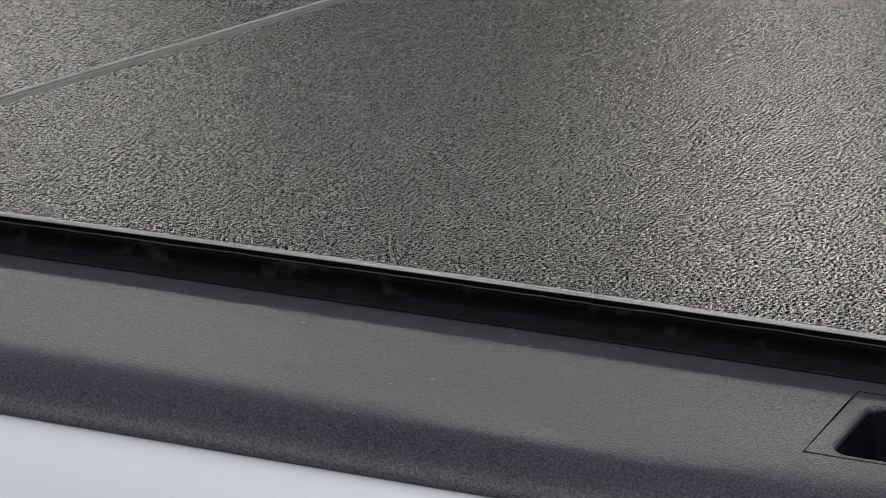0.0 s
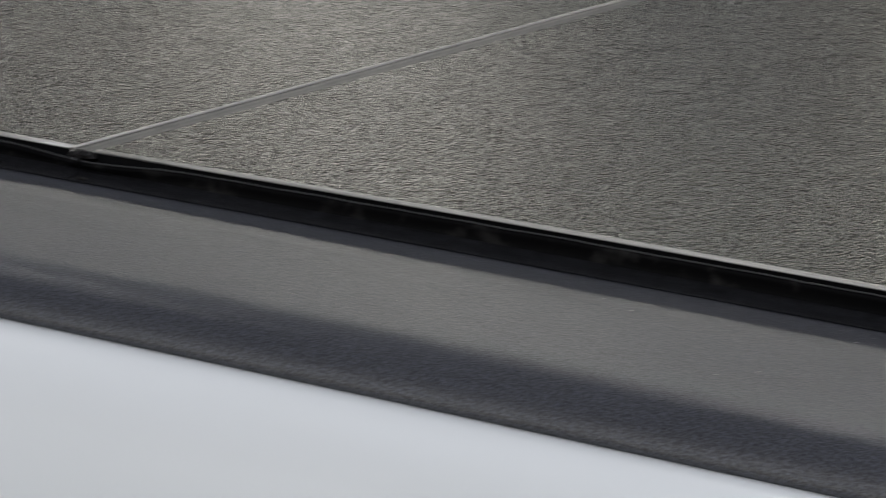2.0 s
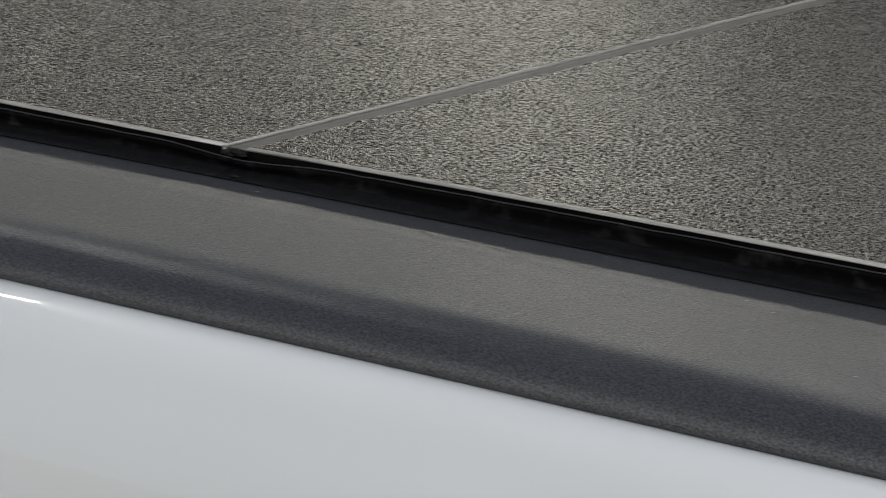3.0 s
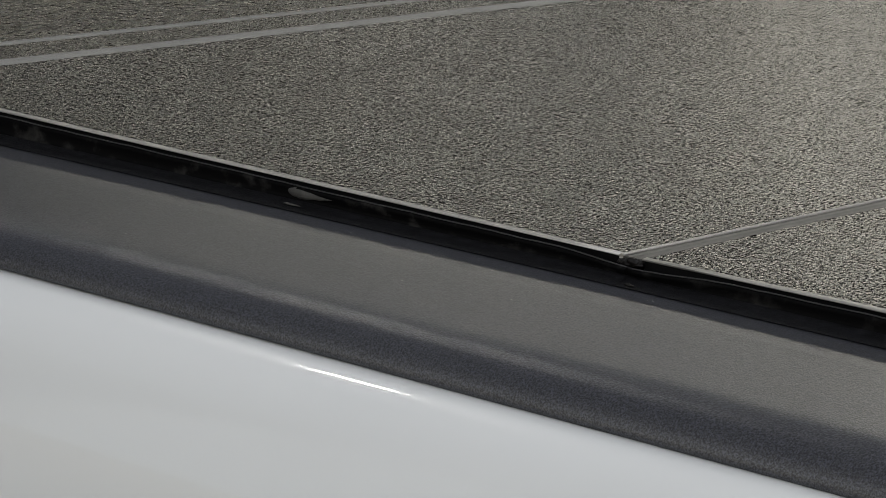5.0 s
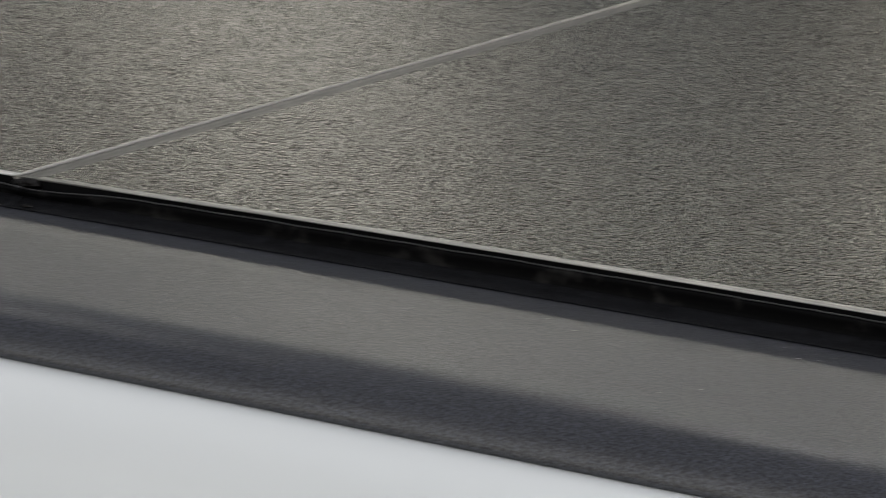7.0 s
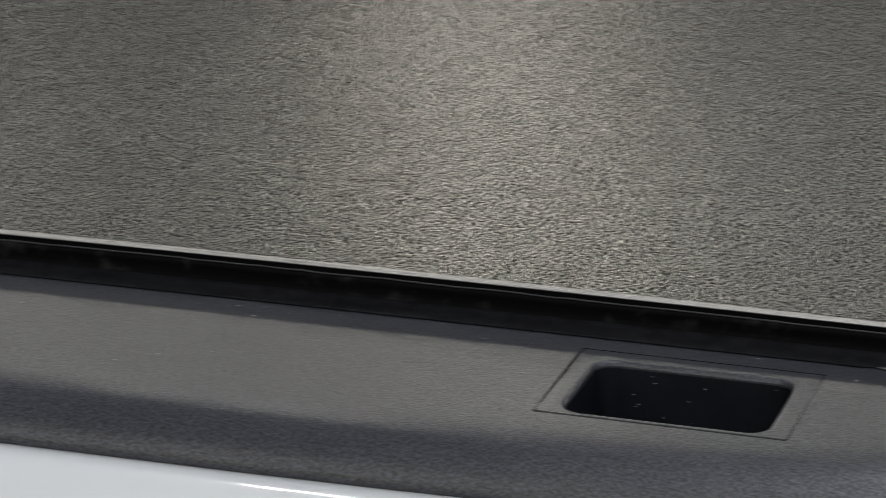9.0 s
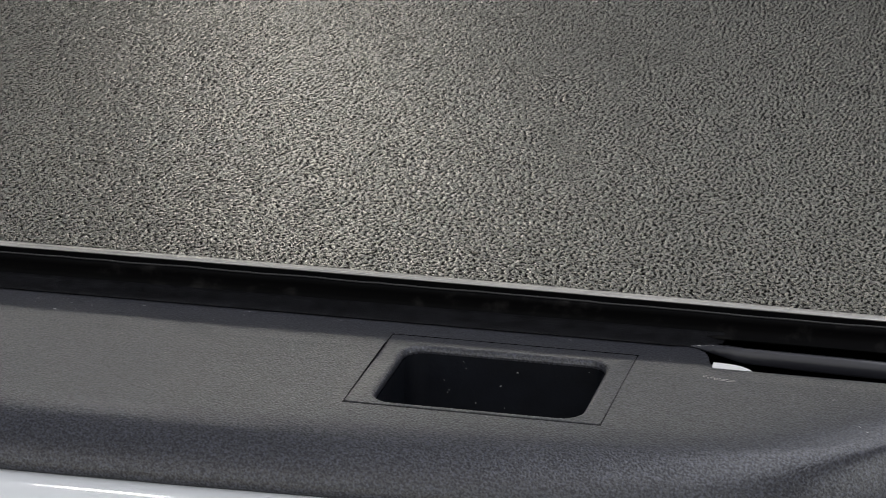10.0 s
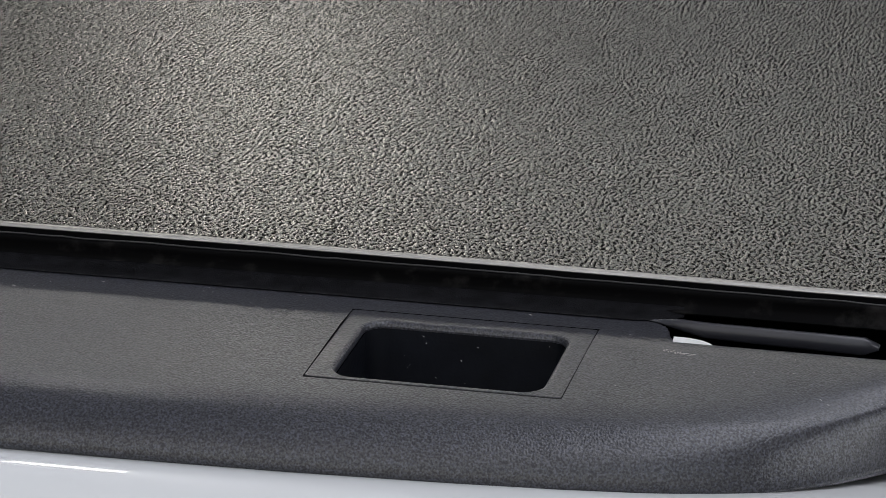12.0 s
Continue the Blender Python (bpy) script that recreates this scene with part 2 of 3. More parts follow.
def wall_with_openings(name, along, fixed, lo, hi, openings, label):
    """A wall of thickness T outside the line y=fixed, with rectangular openings through it."""
    bm = bmesh.new()
    xs = sorted({lo, hi, *[a for o in openings for a in (o[0], o[1])]})
    zs = sorted({GROUND, CEILING, *[a for o in openings for a in (o[2], o[3])]})
    for xa, xb in zip(xs, xs[1:]):
        for za, zb in zip(zs, zs[1:]):
            mx, mz = (xa + xb) / 2, (za + zb) / 2
            if any(o[0] < mx < o[1] and o[2] < mz < o[3] for o in openings):
                continue
            c = bmesh.ops.create_cube(bm, size=1)["verts"]
            for v in c:
                v.co = (mx + v.co.x * (xb - xa), fixed + along * T / 2 + v.co.y * T, mz + v.co.z * (zb - za))
    bmesh.ops.remove_doubles(bm, verts=bm.verts[:], dist=1e-5)
    inner = [f for f in bm.faces if sum(1 for g in bm.faces if g is not f and (g.calc_center_median() - f.calc_center_median()).length < 1e-4)]
    bmesh.ops.delete(bm, geom=inner, context="FACES_ONLY")
    return tagged(part(name, bm, PLASTER, None), label, "wall", kind="structure")


wall_with_openings("wall_north", 1, FAR, WEST, EAST, [(bx - bw / 2 + 0.03, bx + bw / 2 - 0.03, SILL, HEAD) for bx, bw, _ in BAYS] + [(-6.6, 3.2, *TRANSOM), (-8.4, -6.62, TRANSOM[0] + 0.35, TRANSOM[1] + 0.35)],
                   "plain grey painted wall with a row of tall windows")
wall_with_openings("wall_south", -1, NEAR, WEST, EAST, [(DOOR[0] - DOOR[2] / 2, DOOR[0] + DOOR[2] / 2, GROUND, DOOR[1] + DOOR[3] / 2)],
                   "plain grey painted wall with a wide open door")
tagged(part("wall_west", box(WEST - T, WEST, NEAR - T, FAR + T, GROUND, CEILING), PLASTER, None), "plain grey painted end wall of the workshop", "wall", kind="structure")
ya, yb, za, zb = CORNER_FILL[0] - CORNER_FILL[2] / 2, CORNER_FILL[0] + CORNER_FILL[2] / 2, CORNER_FILL[1] - CORNER_FILL[3] / 2, CORNER_FILL[1] + CORNER_FILL[3] / 2
east = box(EAST, EAST + T, NEAR - T, ya, GROUND, CEILING)
for a in ((yb, FAR + T, GROUND, CEILING), (ya, yb, GROUND, za), (ya, yb, zb, CEILING)):
    more = bpy.data.meshes.new("wall_piece")
    piece = box(EAST, EAST + T, *a)
    piece.to_mesh(more)
    piece.free()
    east.from_mesh(more)
tagged(part("wall_east", east, PLASTER, None), "plain grey painted end wall, opened for an added fill lamp", "wall", kind="structure")
rx0, rx1, ry0, ry1 = ROOF[0] - ROOF[2] / 2, ROOF[0] + ROOF[2] / 2, ROOF[1] - ROOF[3] / 2, ROOF[1] + ROOF[3] / 2
deck = box(WEST - T, rx0, NEAR - T, FAR + T, CEILING, CEILING + T)
for a in ((rx1, EAST + T, NEAR - T, FAR + T), (rx0, rx1, NEAR - T, ry0), (rx0, rx1, ry1, FAR + T)):
    more = bpy.data.meshes.new("deck_piece")
    piece = box(*a, CEILING, CEILING + T)
    piece.to_mesh(more)
    piece.free()
    deck.from_mesh(more)
tagged(part("ceiling", deck, PLASTER, None), "plain unseen ceiling, open where the roof fill lamps were added", "ceiling", kind="structure")
tagged(part("floor", box(WEST - T, EAST + T, NEAR - T, FAR + T, GROUND - 0.15, GROUND), CONCRETE, None), "worn grey concrete workshop floor", "floor", kind="structure")



def hanging_lamp(at):
    x, y, z = at
    lamp = holder("hanging_lamp", "small white lamp hanging from the roof", "lamp", x, y, z, group="roof lamps")
    part("housing", box(-0.17, 0.17, -0.075, 0.075, 0.0, 0.05, 0.01), TAB, lamp)
    for dx in (-0.12, 0.12):
        part("rod", box(dx - 0.005, dx + 0.005, -0.005, 0.005, 0.05, CEILING - 0.095 - z), STEEL, lamp)


for at in LAMPS:
    hanging_lamp(at)
    tagged(part("roof_beam", box(at[0] - 0.16, at[0] + 0.16, ry0, ry1, CEILING - 0.10, CEILING - 0.06), STEEL, None), "thin unseen steel beam added to carry a hanging lamp", "beam", kind="structure")

# ---- the truck's bed ----
FRONT, TAIL = -1.30, 0.86              # ends of the bed along x
WIDTH = 1.46                           # the cover's width
PX0, PX1, PY0, PY1 = 0.5553, 0.6515, -0.0980, -0.0292   # stake pocket plate
INNER, OUTER, FOOT_Y, FOOT_Z = 0.040, 0.107, -0.016, -0.0117      # slopes of the rail's top by the seal and outside


def crown(x):
    return -0.0061 * (x - 0.3) ** 2


def rail_top(x, y):
    v, a, b = FOOT_Y - y, 0.017, 0.039          # the top bends down between a and b outside the foot
    bend = min(max(v - a, 0), b - a)
    drop = INNER * v + (OUTER - INNER) * (bend * bend / (2 * (b - a)) + max(v - b, 0))
    return FOOT_Z - drop + crown(max(x, -0.7))


EDGE_X = [-2.0, 0.38, 0.455, 0.508, 0.56, 0.62, 0.66, 0.70, 0.72, 0.7347, 0.751, 0.7666, 0.78, 0.79, 0.796]
EDGE_Y = [-0.1437, -0.1437, -0.1432, -0.1418, -0.1394, -0.1348, -0.1303, -0.1229, -0.1157, -0.1067, -0.0939, -0.0767, -0.054, -0.030, -0.004]
PIVOT_X = [0.68, 0.70, 0.735, 0.767, 0.80]
PIVOT_Y = [-0.100, -0.096, -0.080, -0.055, -0.038]
STEP_X = [0.6690, 0.6725, 0.6755, 0.6775, 0.6790, 0.6805, 0.6835]
STEP_Y = [-0.0110, -0.0155, -0.0185, -0.0225, -0.0290, -0.0330, -0.0345]
SHOULDER = [(-0.1162 - 0.0275 * math.sin(radians(a)), -0.0385 * (1 - math.cos(radians(a)))) for a in range(6, 91, 6)] + [(-0.1432, -0.0402), (-0.1415, -0.0410), (-0.1330, -0.0405)]
G = 0.00030                             # half-open joint round the pocket plate


def rail_cap(name, mirrored, pocket, parent):
    xs = sorted({round(v, 5) for v in (*np.arange(FRONT, 0.40, 0.05), *np.arange(0.40, 0.786, 0.008), *np.arange(0.668, 0.69, 0.0012), 0.786, PX0 - G, PX1 + G)})
    base_y = [0.03, 0.012, -0.002, -0.0105, -0.014, -0.0165, -0.0185, -0.021, -0.024, -0.027, PY1 + G, -0.032, -0.036, -0.045, -0.06, -0.075, -0.09, PY0 - G, -0.1005, -0.107, -0.113, -0.1162]
    flat = [(y, 0.0) for y in base_y]
    verts, faces = [], []
    for x in xs:
        edge, piv = np.interp(x, EDGE_X, EDGE_Y), np.interp(x, PIVOT_X, PIVOT_Y)
        y_in = 0.03 if x < 0.6685 else np.interp(x, STEP_X, STEP_Y)
        for y, dz in flat + SHOULDER:
            z = (rail_top(x, y) + dz) if dz == 0 else rail_top(x, y) + dz * (0.501 - 0.07 * min(max(-x / 0.6, 0), 1))
            if y < piv:
                y = piv + (y - piv) * (edge - piv) / (-0.1437 - piv)
            if y > y_in and not mirrored:
                z -= min(0.02, (y - y_in) * 1.2)
                y = y_in
            verts.append((x, WIDTH - y if mirrored else y, z))
    n = len(flat) + len(SHOULDER)
    ja, jb = base_y.index(PY1 + G), base_y.index(PY0 - G)
    for i in range(len(xs) - 1):
        mid = (xs[i] + xs[i + 1]) / 2
        for j in range(n - 1):
            if pocket and PX0 - G < mid < PX1 + G and ja <= j < jb:
                continue
            a = i * n + j
            faces.append((a, a + 1, a + 1 + n, a + n))
    if mirrored:
        return mesh_object(name, verts, faces, PLASTIC, True, parent, "black grained plastic cap on the bed rail")
    # the near cap again, finely divided
    coarse = np.array(verts).reshape(len(xs), n, 3)
    arc = np.concatenate([[0.0], np.cumsum(np.hypot(np.diff([y for y, _ in flat + SHOULDER]), np.diff([0.6 * d for _, d in flat + SHOULDER])))])
    lines = [0.0]
    for a, b in zip(arc, arc[1:]):
        lines += list(np.linspace(a, b, max(1, int((b - a) / (0.0006 if arc[base_y.index(-0.0105)] <= a < arc[base_y.index(-0.036)] else 0.0015 if a < arc[base_y.index(-0.09)] else 0.0009))) + 1)[1:])
    lines = np.array(lines)
    marks = np.array(xs)
    fine_x = [marks[0]]
    for a, b in zip(marks, marks[1:]):
        pitch = 0.02 if b < 0.46 else 0.004
        fine_x += list(np.linspace(a, b, max(1, int((b - a) / pitch)) + 1)[1:])
    fine_x = np.array(fine_x)
    along = np.stack([[np.interp(lines, arc, row[:, c]) for c in range(3)] for row in coarse])            # x, c, line
    co = np.stack([[np.interp(fine_x, marks, along[:, c, k]) for c in range(3)] for k in range(len(lines))])   # line, c, x
    co = np.ascontiguousarray(co.transpose(2, 0, 1))
    inner, corner = lines < lines[-1] - 0.004, fine_x > 0.662
    bend = (lines > arc[jb]) & inner
    both = corner[:, None] & ((lines > arc[base_y.index(-0.045)]) & inner)[None, :]
    for k in range(40):                # round the shoulder off across, and the corner both ways
        soft = co.copy()
        soft[:, 1:-1] = (co[:, :-2] + 2 * co[:, 1:-1] + co[:, 2:]) / 4
        if k < 36:
            co[:, bend] = soft[:, bend]
        co[both] = soft[both]
        soft[1:-1] = (co[:-2] + 2 * co[1:-1] + co[2:]) / 4
        soft[-1] = co[-1]
        co[both] = soft[both]
    mx, ml = (fine_x[:-1] + fine_x[1:]) / 2, (lines[:-1] + lines[1:]) / 2
    inside = ((mx > PX0 - G) & (mx < PX1 + G))[:, None] & ((ml > arc[ja]) & (ml < arc[jb]))[None, :]
    return grid_mesh(name, co, PLASTIC, ~inside if pocket else None, parent, "black grained plastic cap on the bed rail")


def pocket_plate(parent):
    """The plate round the stake pocket: thin, slightly sunk, with a rounded hole and walls going down."""
    hx0, hx1, hy0, hy1, r = 0.5645, 0.6428, -0.0936, -0.0402, 0.008

    def ring(x0, x1, y0, y1, rad, seg=6):
        pts = []
        for ax, ay, st in ((x1 - rad, y1 - rad, 0), (x0 + rad, y1 - rad, 90), (x0 + rad, y0 + rad, 180), (x1 - rad, y0 + rad, 270)):
            for k in range(seg + 1):
                a = radians(st + 90 * k / seg)
                pts.append((ax + rad * math.cos(a), ay + rad * math.sin(a)))
        return pts

    sink = 0.0001
    px0, px1, py0, py1 = PX0 - 0.00006, PX1 - 0.00025, PY0 + 0.0011, PY1 + 0.0001
    rings = [(ring(PX0 - 0.003, PX1 + 0.003, PY0 - 0.002, PY1 + 0.002, 0.0012), -0.0060), (ring(px0, px1, py0, py1, 0.0014), -0.0055),
             (ring(px0, px1, py0, py1, 0.0014), -sink - 0.0002), (ring(px0 + 0.0003, px1 - 0.0003, py0 + 0.0004, py1 - 0.0003, 0.0014), -sink),
             (ring(hx0 - 0.0020, hx1 + 0.0020, hy0 - 0.0016, hy1 + 0.0016, r + 0.002), -sink), (ring(hx0 - 0.0011, hx1 + 0.0011, hy0 - 0.0009, hy1 + 0.0009, r + 0.001), -sink - 0.0002),
             (ring(hx0 - 0.0004, hx1 + 0.0004, hy0 - 0.0003, hy1 + 0.0003, r), -sink - 0.0008), (ring(hx0, hx1, hy0, hy1, r), -sink - 0.0018), (ring(hx0, hx1, hy0, hy1, r), -sink - 0.0026)]
    verts, faces, n = [], [], len(rings[0][0])
    for pts, dz in rings:
        verts += [(x, y, rail_top(x, y) + dz) for x, y in pts]
    for i in range(len(rings) - 1):
        for j in range(n):
            a, b = i * n + j, i * n + (j + 1) % n
            faces.append((a, b, b + n, a + n))
    plate = mesh_object("pocket_plate", verts, faces, PLASTIC, False, parent, "black grained plate with an open rounded stake pocket")
    # walls and bottom take dark colours for the pocket's inner shade
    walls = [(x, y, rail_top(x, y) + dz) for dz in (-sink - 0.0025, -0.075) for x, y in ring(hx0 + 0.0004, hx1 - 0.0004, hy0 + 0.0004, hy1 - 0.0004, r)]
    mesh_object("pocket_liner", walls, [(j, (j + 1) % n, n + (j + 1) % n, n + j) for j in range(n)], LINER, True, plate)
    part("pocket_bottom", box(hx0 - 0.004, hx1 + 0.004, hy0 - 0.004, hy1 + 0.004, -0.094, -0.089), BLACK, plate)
    # black ring laid in the gap to stand for its shade
    bead = [(x, y, rail_top(x, y) - dz) for x0, x1, y0, y1, rad, dz in ((PX0 - 0.001, PX1 + 0.001, PY0 - 0.001, PY1 + 0.001, 0.001, 0.0007), (PX0 - G, PX1 + G, PY0 - G, PY1 + G, 0.0006, 0.00025), (px0 + 0.0002, px1 - 0.0002, py0 + 0.0003, py1 - 0.0003, 0.0014, 0.00025))
            for x, y in ring(x0, x1, y0, y1, rad)]
    mesh_object("joint_shade", bead, [(i * n + j, i * n + (j + 1) % n, (i + 1) * n + (j + 1) % n, (i + 1) * n + j) for i in range(2) for j in range(n)], BLACK, False, plate, "thin black ring drawn as the shade in the joint")
    return plate


def bed_side(name, mirrored, parent):
    prof, y, z = [(-0.052, -0.0485), (-0.085, -0.0455), (-0.100, -0.0440), (-0.118, -0.0422)], -0.1300, -0.0418
    for k in range(48):                # the shoulder turns quickly at first, then slowly
        prof.append((y, z))
        lean = radians(3 + 3.1 * max(0, k - 6)) if k < 14 else radians(27.8 + 50 * (1 - math.exp((14 - k) / 16)))
        y, z = y - 0.0020 * math.cos(lean), z - 0.0020 * math.sin(lean)
    prof += [(y, z), (y - 0.004, z - 0.04), (y - 0.010, z - 0.12), (y - 0.014, z - 0.22), (y - 0.014, z - 0.32), (y - 0.008, z - 0.42), (y, z - 0.50), (y + 0.008, z - 0.56),
             (y + 0.020, z - 0.57), (y + 0.035, z - 0.56), (-0.100, -0.60)]
    xs = [FRONT, *np.arange(FRONT + 0.1, TAIL - 0.05, 0.06), TAIL - 0.03, TAIL - 0.015, TAIL - 0.005, TAIL]
    pull = {TAIL - 0.03: 0.0, TAIL - 0.015: 0.004, TAIL - 0.005: 0.012, TAIL: 0.022}

    def at(x):
        q = pull.get(x, 0.0)
        rise = 0.0016 * min(max((-x - 0.1) / 0.5, 0), 1)      # the side climbs a little towards the cab
        return [((WIDTH - (y + q * (y < -0.12))) if mirrored else y + q * (y < -0.12), z + rise + crown(max(x, -0.7)) + (-q * 0.3 if z > -0.05 else 0)) for y, z in prof]

    verts, faces = sweep([float(x) for x in xs], at)
    return mesh_object(name, verts, faces, WHITE, True, parent, "glossy white painted bed side with a rounded shoulder")


def wheel(parent, y, side):
    def tube(pts, mat, name, owner):
        seg, n = 48, len(pts)
        verts = [(-0.18 + r * math.cos(2 * math.pi * k / seg), y + d * side, GROUND + 0.39 + r * math.sin(2 * math.pi * k / seg)) for k in range(seg) for r, d in pts]
        faces = [(k * n + j, k * n + (j + 1) % n, ((k + 1) % seg) * n + (j + 1) % n, ((k + 1) % seg) * n + j) for k in range(seg) for j in range(n)]
        return mesh_object(name, verts, faces, mat, True, owner)

    w = tube([(0.39, 0.05), (0.39, 0.20), (0.375, 0.235), (0.32, 0.245), (0.25, 0.235), (0.235, 0.22), (0.235, 0.03), (0.25, 0.015), (0.32, 0.005), (0.375, 0.015)], TYRE, "wheel", parent)
    tube([(0.236, 0.205), (0.225, 0.215), (0.205, 0.19), (0.08, 0.17), (0.06, 0.19), (0.012, 0.19), (0.012, 0.09), (0.2, 0.09), (0.236, 0.04)], STEEL, "rim", w)
    return w


truck = holder("pickup_truck", "white pickup truck bed with black plastic rail caps, parked on concrete", "pickup truck", 0, 0, 0)
near_cap = rail_cap("rail_cap", False, True, truck)
pocket_plate(near_cap)
rail_cap("rail_cap", True, False, truck)
bed_side("bed_side", False, truck)
bed_side("bed_side", True, truck)
part("inner_wall", box(FRONT + 0.06, TAIL - 0.07, -0.098, -0.04, -0.62, -0.055), BLACK, truck)
part("inner_wall", box(FRONT + 0.06, TAIL - 0.07, WIDTH + 0.04, WIDTH + 0.098, -0.62, -0.055), BLACK, truck)
# black, so the dark void in the cap's notch is painted in
part("inner_rail", box(FRONT + 0.06, 0.80, -0.036, 0.012, -0.060, -0.032, 0.004), BLACK, truck)
part("inner_rail", box(FRONT + 0.06, 0.80, WIDTH - 0.012, WIDTH + 0.036, -0.060, -0.032, 0.004), BLACK, truck)
part("bed_floor", box(FRONT, TAIL - 0.07, -0.095, WIDTH + 0.095, -0.66, -0.625), BLACK, truck)
part("bulkhead", box(FRONT, FRONT + 0.05, -0.095, WIDTH + 0.095, -0.62, -0.075, 0.01), WHITE, truck)
part("tailgate", box(TAIL - 0.06, TAIL - 0.004, -0.10, WIDTH + 0.10, -0.62, -0.062, 0.012), WHITE, truck, "closed white tailgate")
part("chassis_beam", box(FRONT, TAIL - 0.1, 0.25, 0.37, -0.82, -0.662, 0.006), BLACK, truck)
part("chassis_beam", box(FRONT, TAIL - 0.1, WIDTH - 0.37, WIDTH - 0.25, -0.82, -0.662, 0.006), BLACK, truck)
part("axle", box(-0.22, -0.14, 0.05, WIDTH - 0.05, GROUND + 0.35, GROUND + 0.435, 0.02), STEEL, truck)
wheel(truck, 0.10, -1)
wheel(truck, WIDTH - 0.10, 1)

# white tab that shows in the notch of the rail cap
tab_pts = [(0.6800, -0.0270), (0.6855, -0.0272), (0.6910, -0.0290), (0.6950, -0.0325), (0.6965, -0.0365), (0.6805, -0.0365)]
tab_verts = [(x, y, z + rail_top(x, -0.03)) for z in (-0.0008, -0.006) for x, y in tab_pts]
mesh_object("rail_clip", tab_verts, [tuple(range(6)), tuple(range(11, 5, -1)), *[(i, (i + 1) % 6, 6 + (i + 1) % 6, 6 + i) for i in range(6)]], TAB, False, near_cap, "small white plastic clip in the notch")

# ---- the folding cover ----
P1, P2, STRIP, P3 = (0.0087, 0.790), (-0.5678, -0.0056), (-0.6255, -0.5830), (-1.24, -0.6360)
RIM = 0.0048
GRAIN = 0.00064                        # height of the moulded pebbles


def panel_z(x):
    if x >= 0:
        return 0.0165 * x * (0.75 - x) if x < 0.75 else 0.0
    return 0.0024 * min(-x, 0.57)


def pebbled_skin(parent, x0, x1, y0, y1, dx, grain, seed=0):
    """The slightly crowned skin of a panel, with moulded pebbles; grain: their height, 0 for a plain sheet."""
    ys = [y0]
    while ys[-1] < y1 - 0.002:
        ys.append(ys[-1] + ((1.9 * dx + 0.0016 * ys[-1]) if grain else 0.02))
    ys[-1] = y1
    nx, ny = int((x1 - x0) / dx) + 1 if grain else 40, len(ys)
    gx = np.repeat(np.linspace(x0, x1, nx)[:, None], ny, 1)
    gy = np.repeat(np.array(ys)[None, :], nx, 0)
    gz = np.repeat(np.array([panel_z(float(x)) for x in gx[:, 0]])[:, None], ny, 1) - 0.0002
    if grain:
        dice = np.random.RandomState(seed)
        h = dice.rand(nx + 2, ny + 2)
        h = (14 * h[1:-1, 1:-1] + h[:-2, 1:-1] + h[2:, 1:-1] + h[1:-1, :-2] + h[1:-1, 2:]) / 18 - 0.5
        gz = gz + grain * np.clip(h, -0.26, 0.5)
        gx[1:-1] += (dice.rand(nx - 2, ny) - 0.5) * dx * 0.5
        gy[:, 1:-1] += (dice.rand(nx, ny - 2) - 0.5) * dx
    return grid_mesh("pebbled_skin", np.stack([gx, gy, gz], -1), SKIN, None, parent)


def panel(parent, span, deep, dx, grain, seed):
    x0, x1 = span
    y0, y1 = 0.0, WIDTH
    xs = [float(v) for v in np.linspace(x0, x1, 14)]
    ys = [RIM + y0, 0.05, 0.2, 0.6, 1.0, y1 - RIM]
    verts = [(x, y, panel_z(x) - 0.0008) for x in xs for y in ys]
    n = len(ys)
    faces = [(i * n + j, i * n + j + 1, (i + 1) * n + j + 1, (i + 1) * n + j) for i in range(len(xs) - 1) for j in range(n - 1)]
    top = len(verts)
    verts += [(x, y, z - 0.0112) for x, y, z in verts]
    faces += [tuple(top + k for k in reversed(f)) for f in faces]
    edge = [i * n for i in range(len(xs))] + [(len(xs) - 1) * n + j for j in range(1, n)] + [i * n + n - 1 for i in range(len(xs) - 2, -1, -1)] + [j for j in range(n - 2, 0, -1)]
    faces += [(a, b, b + top, a + top) for a, b in zip(edge, edge[1:] + edge[:1])]
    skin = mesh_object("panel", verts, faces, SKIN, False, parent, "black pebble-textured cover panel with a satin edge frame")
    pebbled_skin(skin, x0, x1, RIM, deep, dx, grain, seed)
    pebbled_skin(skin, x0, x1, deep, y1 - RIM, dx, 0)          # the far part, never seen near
    # the frame: four extruded rails with a low rounded top, on the panel's rim
    lip = [(RIM - 0.0001, -0.0009), (0.0004, -0.0009), (0.0, -0.0005), (0.0003, -0.0001), (0.0022, 0.0001), (0.0038, 0.0003), (0.0046, 0.0002)]
    # the core is black to paint the shaded gap under the lip
    core = [(RIM - 0.0001, -0.0010), (0.0026, -0.0010), (0.0026, -0.0135), (RIM - 0.0001, -0.0135)]
    xs2 = [float(v) for v in np.linspace(x0, x1, 14)]
    for sgn, base in ((1, y0), (-1, y1)):
        for name, sec, mat in (("edge_frame", lip, FRAME), ("frame_core", core, BLACK)):
            v, f = sweep(xs2, lambda x: [(base + sgn * d, panel_z(x) + z) for d, z in sec])
            mesh_object(name, v, f, mat, name == "edge_frame", skin)
    return skin


def sag(x):
    return 0.0022 * math.exp(-((x - 0.012) / 0.030) ** 2)


